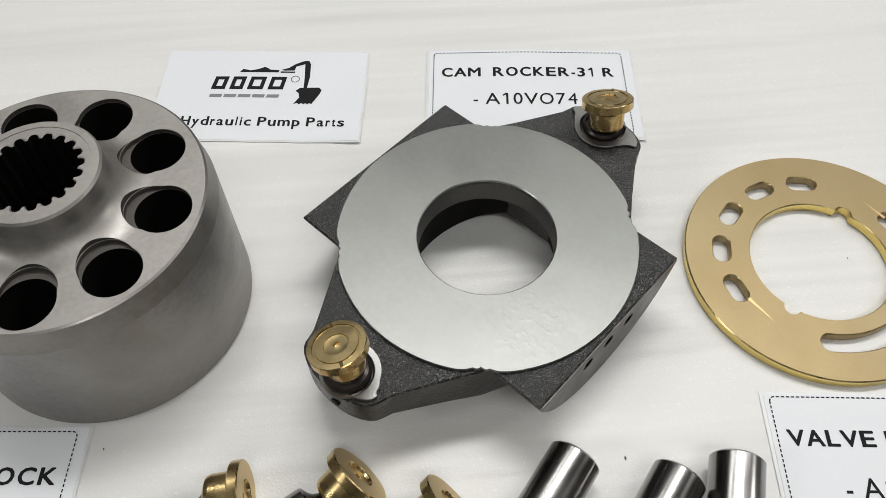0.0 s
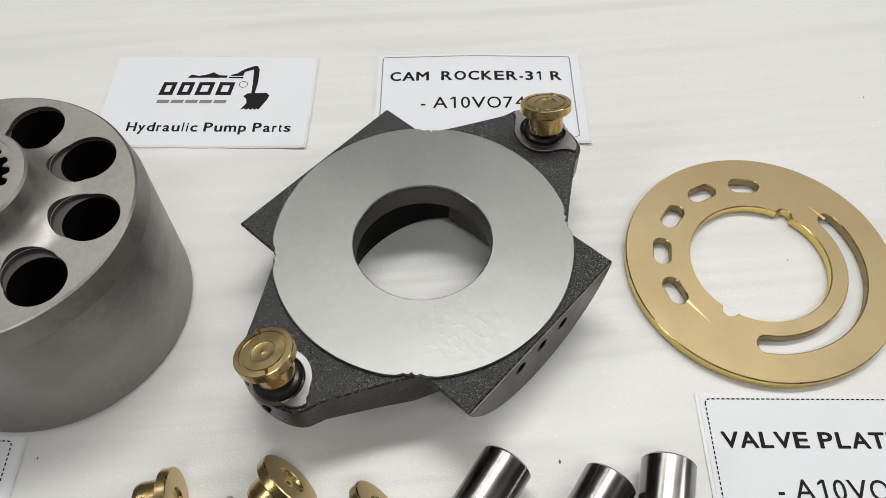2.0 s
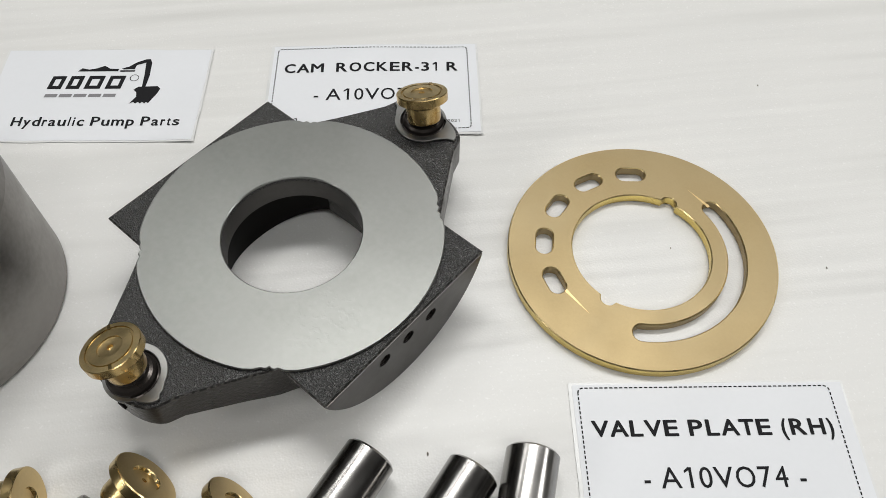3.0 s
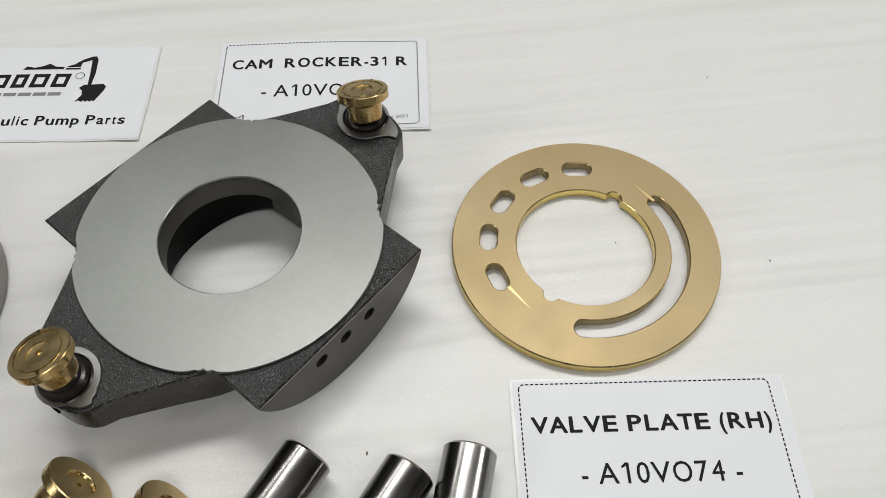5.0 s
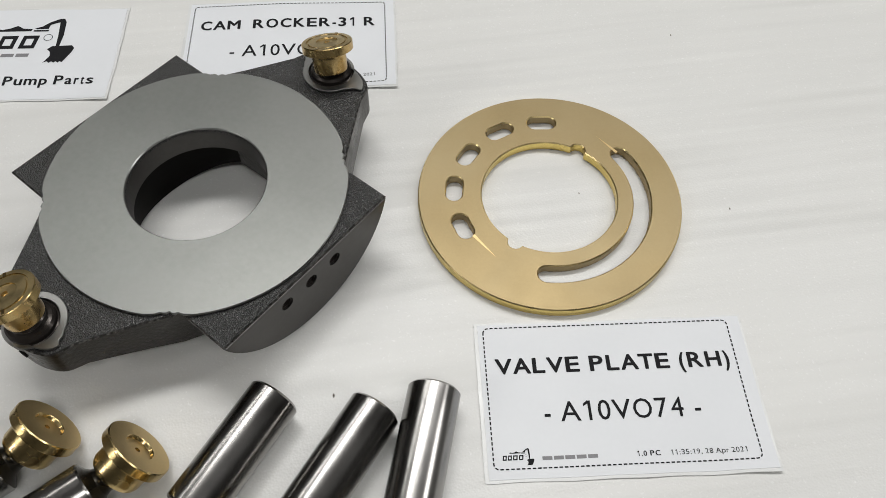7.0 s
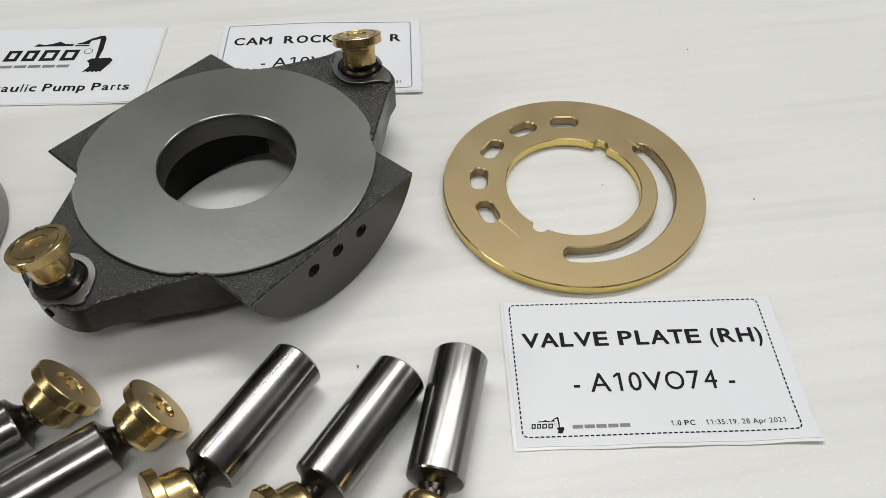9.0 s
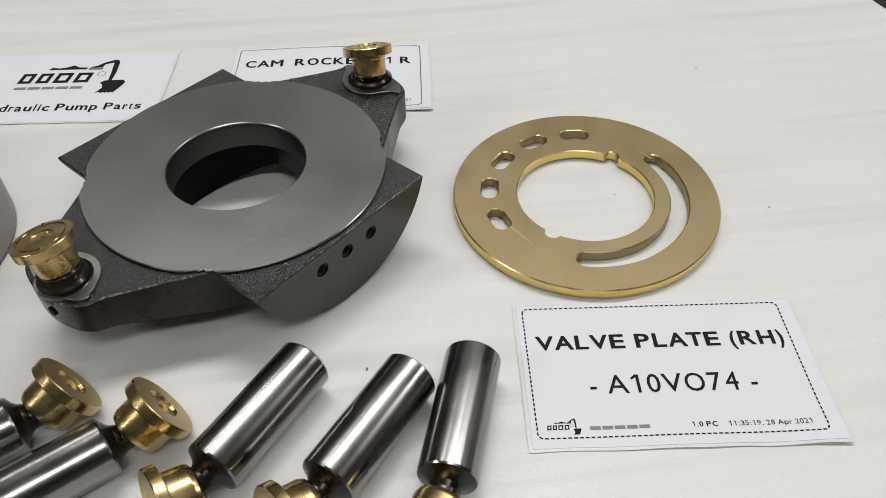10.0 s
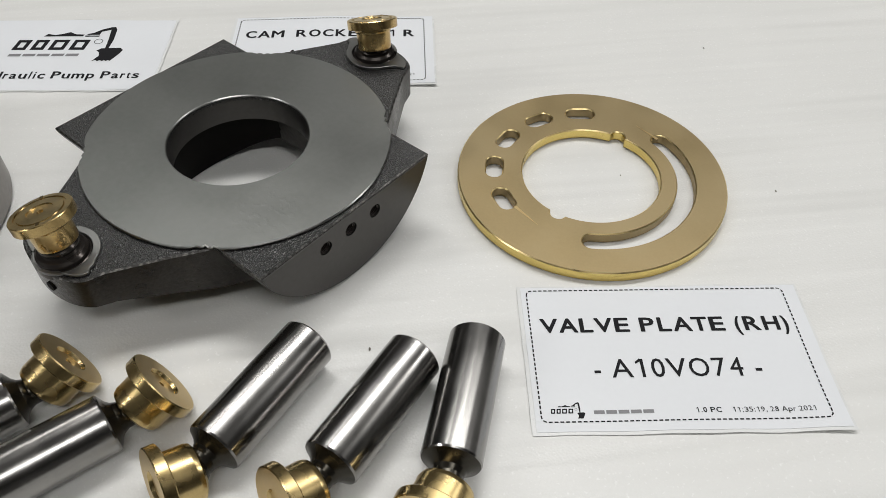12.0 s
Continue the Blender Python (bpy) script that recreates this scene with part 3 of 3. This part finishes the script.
def groove(a0, a1, r0, r1, w):
    """A shallow tapered groove, sharp at a0 and w wide at a1."""
    p = Vector((r0 * math.cos(radians(a0)), r0 * math.sin(radians(a0)), 0))
    q = Vector((r1 * math.cos(radians(a1)), r1 * math.sin(radians(a1)), 0))
    s = (q - p).normalized().cross(Vector((0, 0, 1))) * w / 2
    bm = bmesh.new()
    z = Vector((0, 0, VT + 0.00008))
    t = [bm.verts.new(v) for v in (p + z, q + s + z, q - s + z, q + z * 1.0 - Vector((0, 0, 0.0004)))]
    bm.faces.new((t[0], t[1], t[3])), bm.faces.new((t[0], t[3], t[2])), bm.faces.new((t[1], t[2], t[3])), bm.faces.new((t[0], t[2], t[1]))
    return bm


part("metering_groove", groove(46.5, 28.5, 0.0448, 0.0436, 0.0016), BRASS_FACE, vplate, "fine tapered groove")
part("metering_groove", groove(-135.0, -155.5, 0.0440, 0.0432, 0.0016), BRASS_FACE, vplate, "fine tapered groove")

# ---- pistons ----
PR, PL = 0.0106, 0.0520


def piston_shoe():
    """The slipper of a piston: z runs from its ball to its face."""
    return [(0.0050, -0.0030), (0.0080, -0.0031), (0.0096, -0.0021), (0.0101, -0.0005), (0.0101, -0.0003), (0.0101, 0.0030), (0.0101, 0.0070), (0.0103, 0.0074), (0.0133, 0.0075), (0.0137, 0.0079),
            (0.0137, 0.0095), (0.0137, 0.0114), (0.0133, 0.0118), (0.0100, 0.0119), (0.0062, 0.0119), (0.0060, 0.0117), (0.0055, 0.0106), (0.0030, 0.0104), (0.0011, 0.0104), (0.0009, 0.0092), (0.0, 0.0090)]


def piston(end, az, shoe_az, shoe_el=9.0, label="ground steel pump piston with a brass slipper"):
    """A piston that lies flat. end: where its body stops at the ball end; az: the way from its far end to the ball."""
    root = thing("pump_piston", label, "piston", pose(end[0], end[1], PR, 0, 0, az), "pistons on the mat")
    lay = pose(0, 0, 0, 0, 90, 0)
    part("body", lathe([(0.0, -PL), (PR - 0.0030, -PL), (PR - 0.0010, -PL), (PR - 0.0009, -PL + 0.0001), (PR - 0.0001, -PL + 0.0009), (PR, -PL + 0.0010), (PR, -PL + 0.0013), (PR, -0.03), (PR, -0.0010), (PR, -0.0007), (PR - 0.0004, 0.0)], 128), CHROME, root, "", lay)
    part("neck", lathe([(PR - 0.0004, 0.0), (PR - 0.0014, 0.0005), (0.0072, 0.0016), (0.0059, 0.0029), (0.0051, 0.0048), (0.0050, 0.0070), (0.0056, 0.0084), (0.0066, 0.0105), (0.0066, 0.0130), (0.0050, 0.0158), (0.0, 0.0175)], 72),
         NECK, root, "dark tapered neck with a ball", lay)
    ball = Vector((0.0110, 0, 0))
    w, e = radians(shoe_az - az), radians(shoe_el)
    turn = Vector((math.cos(e) * math.cos(w), math.cos(e) * math.sin(w), math.sin(e))).to_track_quat("Z", "Y").to_matrix().to_4x4()
    part("slipper", turned(piston_shoe(), 96), BRASS, root, "turned brass slipper", Matrix.Translation(ball) @ turn)
    return root


piston((0.0566, 0.0514), 231.8, 208.0, 12.0)
piston((0.0952, 0.0412), 231.5, 212.0, 14.0)
piston((0.1349, 0.0371), 251.6, 240.0, 6.0)
piston((0.0205, 0.0653), 30.0, 32.0, 26.0)
piston((-0.0135, 0.0785), 30.0, 36.0, 25.0)
piston((-0.0595, 0.0790), 38.0, 4.0, 4.0)

# ---- labels ----
PITCHES = {" ": 0.278, "-": 0.333, "(": 0.333, ")": 0.333, ":": 0.30, ",": 0.278, ".": 0.278, "i": 0.278, "l": 0.278, "t": 0.333, "r": 0.389, "c": 0.556, "m": 0.889,
           "d": 0.611, "u": 0.611, "p": 0.611, "h": 0.611, "n": 0.611, "A": 0.722, "B": 0.722, "C": 0.722, "D": 0.722, "E": 0.667, "H": 0.722, "K": 0.722, "L": 0.611, "M": 0.833,
           "O": 0.778, "P": 0.667, "R": 0.722, "T": 0.611, "V": 0.690}


def words(text):
    """Flat lettering as a mesh 1 high and 1 wide, from the baseline up."""
    cu = bpy.data.curves.new("words", "FONT")
    cu.body, cu.resolution_u = text, 3
    tmp = new("words", cu)
    bpy.context.view_layer.update()
    me = evaluated(tmp)
    bpy.data.objects.remove(tmp)
    bpy.data.curves.remove(cu)
    return me


def flat(loops):
    bm = bmesh.new()
    for loop in loops:
        bm.faces.new([bm.verts.new((x, y, 0)) for x, y in loop])
    return bm


class Sheet:
    """A paper label: its own plane, with soft lifts at the corners."""

    def __init__(self, root, w, h, lifts):
        self.root, self.w, self.h, self.lifts = root, w, h, lifts

    def lift(self, x, y):
        z = 0.00042
        for lx, ly, amount, reach in self.lifts:
            z += amount * math.exp(-((x - lx) ** 2 + (y - ly) ** 2) / reach ** 2)
        return z

    def paper(self, name, x0, y0, x1, y1, mat, dz, thick, wobble, label=""):
        bm = bmesh.new()
        nx, ny = 48, 30
        g = []
        for i in range(nx + 1):
            row = []
            for j in range(ny + 1):
                x, y = x0 + (x1 - x0) * i / nx, y0 + (y1 - y0) * j / ny
                if i in (0, nx):
                    x += wobble * noise.noise(Vector((x * 9, y * 60, 1.0)))
                if j in (0, ny):
                    y += wobble * noise.noise(Vector((x * 60, y * 9, 5.0)))
                row.append(bm.verts.new((x, y, self.lift(x, y) + dz)))
            g.append(row)
        for i in range(nx):
            for j in range(ny):
                bm.faces.new((g[i][j], g[i + 1][j], g[i + 1][j + 1], g[i][j + 1]))
        low_ = bmesh.ops.extrude_edge_only(bm, edges=[e for e in bm.edges if e.is_boundary])
        bmesh.ops.translate(bm, verts=[v for v in low_["geom"] if isinstance(v, bmesh.types.BMVert)], vec=(0, 0, -thick))
        return part(name, bm, mat, self.root, label)

    def lay(self, bm, dz=0.00012):
        for v in bm.verts:
            v.co.z += self.lift(v.co.x, v.co.y) + dz
        return bm

    def text(self, text, x0, x1, y, cap, bold=0.0, mat=None, label=""):
        """One line of type: each letter of the built-in font is set to the pitch of a plain grotesque."""
        glyphs, pen = [], 0.0
        for ch in text:
            adv = PITCHES.get(ch, 0.556)
            if ch != " ":
                glyphs.append((ch, pen, adv))
            pen += adv
        side = {ch: (0.01 if ch in "AVTY" else 0.06) for ch in text}
        left = side[text[0]]
        total = pen - left - side[text[-1]]
        kx, k = (x1 - x0) / total, cap / 0.70
        strokes = bmesh.new()
        steps = [(0.0, 0.0)] if not bold else [(bold * math.cos(radians(w)), 0.75 * bold * math.sin(radians(w))) for w in range(0, 360, 45)]
        for ch, at_x, adv in glyphs:
            me = words(ch)
            pts = [v.co.copy() for v in me.vertices]
            lo, hi = min(p.x for p in pts), max(p.x for p in pts)
            gx0, gx1 = at_x + side[ch] - left, at_x + adv - side[ch] - left
            if ch in "1il.,:":
                mid, half_ = (gx0 + gx1) / 2, (hi - lo) / 2 * k / kx
                if ch == "1":
                    mid += 0.05
                gx0, gx1 = mid - half_, mid + half_
            grow = min(bold, 0.3 * (gx1 - gx0) * kx)
            ax, bx = x0 + gx0 * kx + grow, x0 + gx1 * kx - grow
            polys = [[((pts[i].x - lo) / max(1e-6, hi - lo) * (bx - ax) + ax, y + pts[i].y * k) for i in f.vertices] for f in me.polygons]
            if ch == "1":
                top = y + cap
                polys.append([(ax, top), (ax, top - 0.16 * cap), (ax - 0.22 * cap, top - 0.29 * cap), (ax - 0.22 * cap, top - 0.18 * cap)])
            bpy.data.meshes.remove(me)
            for level, (dx, dy) in enumerate(steps):
                for poly in polys:
                    strokes.faces.new([strokes.verts.new((px + dx, py + dy, 0.000004 * level)) for px, py in poly])
        return part("lettering", self.lay(strokes), mat or INK, self.root, label or ("printed type code" if "-" in text[:1] else "printed words: " + text.lower()))

    def bars(self, name, loops, mat, label=""):
        return part(name, self.lay(flat(loops)), mat, self.root, label)

    def dashes(self, w, h, r=0.0022, step=0.0021, wide=0.00055):
        """A dashed line with round corners, from the sheet's origin to (w, -h)."""
        path = arc(r, -r, r, 180, 90, 4) + arc(w - r, -r, r, 90, 0, 4) + arc(w - r, -h + r, r, 0, -90, 4) + arc(r, -h + r, r, -90, -180, 4)
        path.append(path[0])
        pts, total = [Vector((x, y)) for x, y in path], 0.0
        loops = []
        for a, b in zip(pts, pts[1:]):
            d = (b - a).length
            if d < 1e-9:
                continue
            u = (b - a) / d
            nrm = Vector((-u.y, u.x)) * wide / 2
            s = -(total % step)
            while s < d:
                p, q = max(0.0, s), min(d, s + step * 0.66)
                if q > p:
                    loops.append([tuple(a + u * p - nrm), tuple(a + u * q - nrm), tuple(a + u * q + nrm), tuple(a + u * p + nrm)])
                s += step
            total += d
        return self.bars("dashed_border", loops, INK, "printed dashed border")

    def emblem(self, x, y, k, web=True):
        """The maker's mark as plain shapes: four slanted blocks, hills, a digger arm and its bucket. x, y: its lower left corner."""
        def q(cx, cy):
            return x + (cx - 322) * 0.000111 * k, y - (cy - 277) * 0.000156 * k
        shapes = []
        for a, b in ((322, 402), (412, 490), (500, 590), (602, 690)):
            for loop in ([(a + 12, 215), (b, 215), (b - 3, 230), (a + 9, 230)], [(a + 3, 262), (b - 9, 262), (b - 12, 277), (a, 277)],
                         [(a + 9, 230), (a + 29, 230), (a + 23, 262), (a + 3, 262)], [(b - 23, 230), (b - 3, 230), (b - 9, 262), (b - 29, 262)]):
                shapes.append([q(*p) for p in loop])
        hills = [(445, 193), (462, 177), (500, 184), (535, 178), (570, 166), (600, 180), (645, 182), (640, 193)]
        arm = [(655, 180), (690, 170), (700, 163), (722, 149), (765, 133), (785, 132), (797, 150), (802, 215), (796, 268), (779, 268), (776, 215), (768, 150), (725, 163), (720, 183), (665, 184)]
        base = [(652, 188), (725, 188), (722, 195), (652, 195)]
        bucket = [(742, 282), (762, 268), (855, 265), (870, 278), (862, 298), (830, 345), (818, 340), (812, 347), (800, 340), (792, 347), (780, 340), (770, 347), (758, 340), (740, 347), (765, 315), (760, 295)]
        self.bars("emblem", shapes, INK, "four slanted black blocks of a maker's mark")
        self.bars("emblem_drawing", [[q(*p) for p in s] for s in (hills, arm, base, bucket)], INK, "black drawing of hills and a digger arm")
        ring = [[q(731 + r_ * math.cos(w), 225 + r_ * 0.72 * math.sin(w)) for r_, w in ((22, a), (22, a + 0.42), (19, a + 0.42), (19, a))] for a in [0.4189 * i for i in range(15)]]
        self.bars("emblem_ring", ring, INK)
        if web:
            self.bars("plain_bar", [[q(326 + 70 * i, 301), q(386 + 70 * i, 301), q(383 + 70 * i, 316), q(323 + 70 * i, 316)] for i in range(5)], GREY_INK, "grey bars of small print")


def label_sheet(label, m, w, h, lifts, margins):
    root = thing("paper_label", label, "label", m, "paper labels")
    s = Sheet(root, w, h, lifts)
    l_, t_, r_, b_ = margins
    s.paper("backing", -l_, -h - b_, w + r_, t_, LINER, -0.00018, 0.0001, 0.0006, "glossy white backing sheet")
    s.paper("sheet", -l_ + 0.0016, -h - b_ + 0.0013, w + r_ - 0.0010, t_ - 0.0008, PAPER, 0.0, 0.0002, 0.0003)
    return s


def part_label(s, title, t0, t1, code, w, h, up=0.0):
    s.dashes(w, h)
    s.text(title, t0, t1, -0.0213 + up, 0.0068, 0.00028)
    s.text(code, 0.0222, 0.0862, -0.0427 + up, 0.0085, 0.00004)
    s.emblem(0.0036, -0.0578, 0.205, web=False)
    s.bars("plain_bar", [[(0.0193 + 0.0045 * i, -0.0582), (0.0232 + 0.0045 * i, -0.0582), (0.0232 + 0.0045 * i, -0.0567), (0.0193 + 0.0045 * i, -0.0567)] for i in range(5)], GREY_INK, "grey bars of small print")
    s.text("1.0 PC", 0.0566, 0.0660, -0.0583, 0.0021, 0.00006)
    s.text("11:35:19, 28 Apr 2021", 0.0701, 0.1010, -0.0583, 0.0021)


s = label_sheet("white paper label printed for the valve plate", pose(0.1760, 0.1152, 0, 0, 0, -5.4), 0.106, 0.0613,
                [(0.112, -0.068, 0.0012, 0.016), (0.055, -0.068, 0.0004, 0.02)], (0.0038, 0.0024, 0.0066, 0.0053))
part_label(s, "VALVE PLATE (RH)", 0.0039, 0.1030, "- A10VO74 -", 0.106, 0.0613)
s = label_sheet("white paper label printed for the cam rocker", pose(0.0492, 0.3377, 0, 0, 0, -4.8), 0.1067, 0.0628,
                [(0.112, -0.066, 0.0010, 0.02), (0.05, 0.0, 0.0010, 0.03)], (0.0040, 0.0030, 0.0060, 0.0040))
part_label(s, "CAM  ROCKER-31 R", 0.0046, 0.1009, "- A10VO74 -", 0.1067, 0.0628, 0.0023)
W = radians(-4.4)
s = label_sheet("white paper label printed for the cylinder block", pose(-0.1135 - 0.106 * math.cos(W), 0.1221 - 0.106 * math.sin(W), 0, 0, 0, -4.4), 0.106, 0.0613,
                [], (0.0040, 0.0026, 0.0056, 0.0050))
s.dashes(0.106, 0.0613)
s.text("BLOCK", 0.0615, 0.1022, -0.0222, 0.0070, 0.00030)
s.text("- A10VO74 -", 0.0222, 0.0862, -0.0427, 0.0085)
card = thing("logo_card", "white paper card with a digger emblem and printed words", "card", pose(-0.1033, 0.3539, 0, 0, 0, -5.7), "paper labels")
s = Sheet(card, 0.1165, 0.0700, [(0.1165, -0.070, 0.0009, 0.012), (0.06, 0.0, 0.0005, 0.03)])
s.paper("backing", 0.0, -0.0700, 0.1165, 0.0, LINER, -0.00018, 0.0001, 0.0006, "glossy white backing sheet")
s.paper("sheet", 0.0014, -0.0690, 0.1152, -0.0010, PAPER, 0.0, 0.0002, 0.0003)
s.emblem(0.0298, -0.0316, 1.02)
s.text("Hydraulic Pump Parts", 0.0180, 0.1068, -0.0587, 0.0064, 0.00022)

# ---- specks of dirt on the foam ----
for x, y, r in ((0.1106, 0.0937, 0.0007), (0.2345, 0.1813, 0.0004), (0.3110, 0.2818, 0.0005), (0.3038, 0.1627, 0.0005), (-0.1020, 0.1140, 0.0005)):
    bm = bmesh.new()
    bmesh.ops.create_icosphere(bm, subdivisions=1, radius=r)
    for v in bm.verts:
        v.co = Vector((v.co.x * 0.7, v.co.y * 1.4, v.co.z * 0.5)) * (1 + 0.4 * noise.noise(v.co * 3000))
    ob = new("dirt_speck", mesh_of(bm, "dirt_speck"))
    ob.data.materials.append(DIRT)
    ob.location = (x, y, mat_height(x, y) + r * 0.3)
    tagged(ob, "tiny dark speck of dirt on the foam", "speck", "specks on the mat")
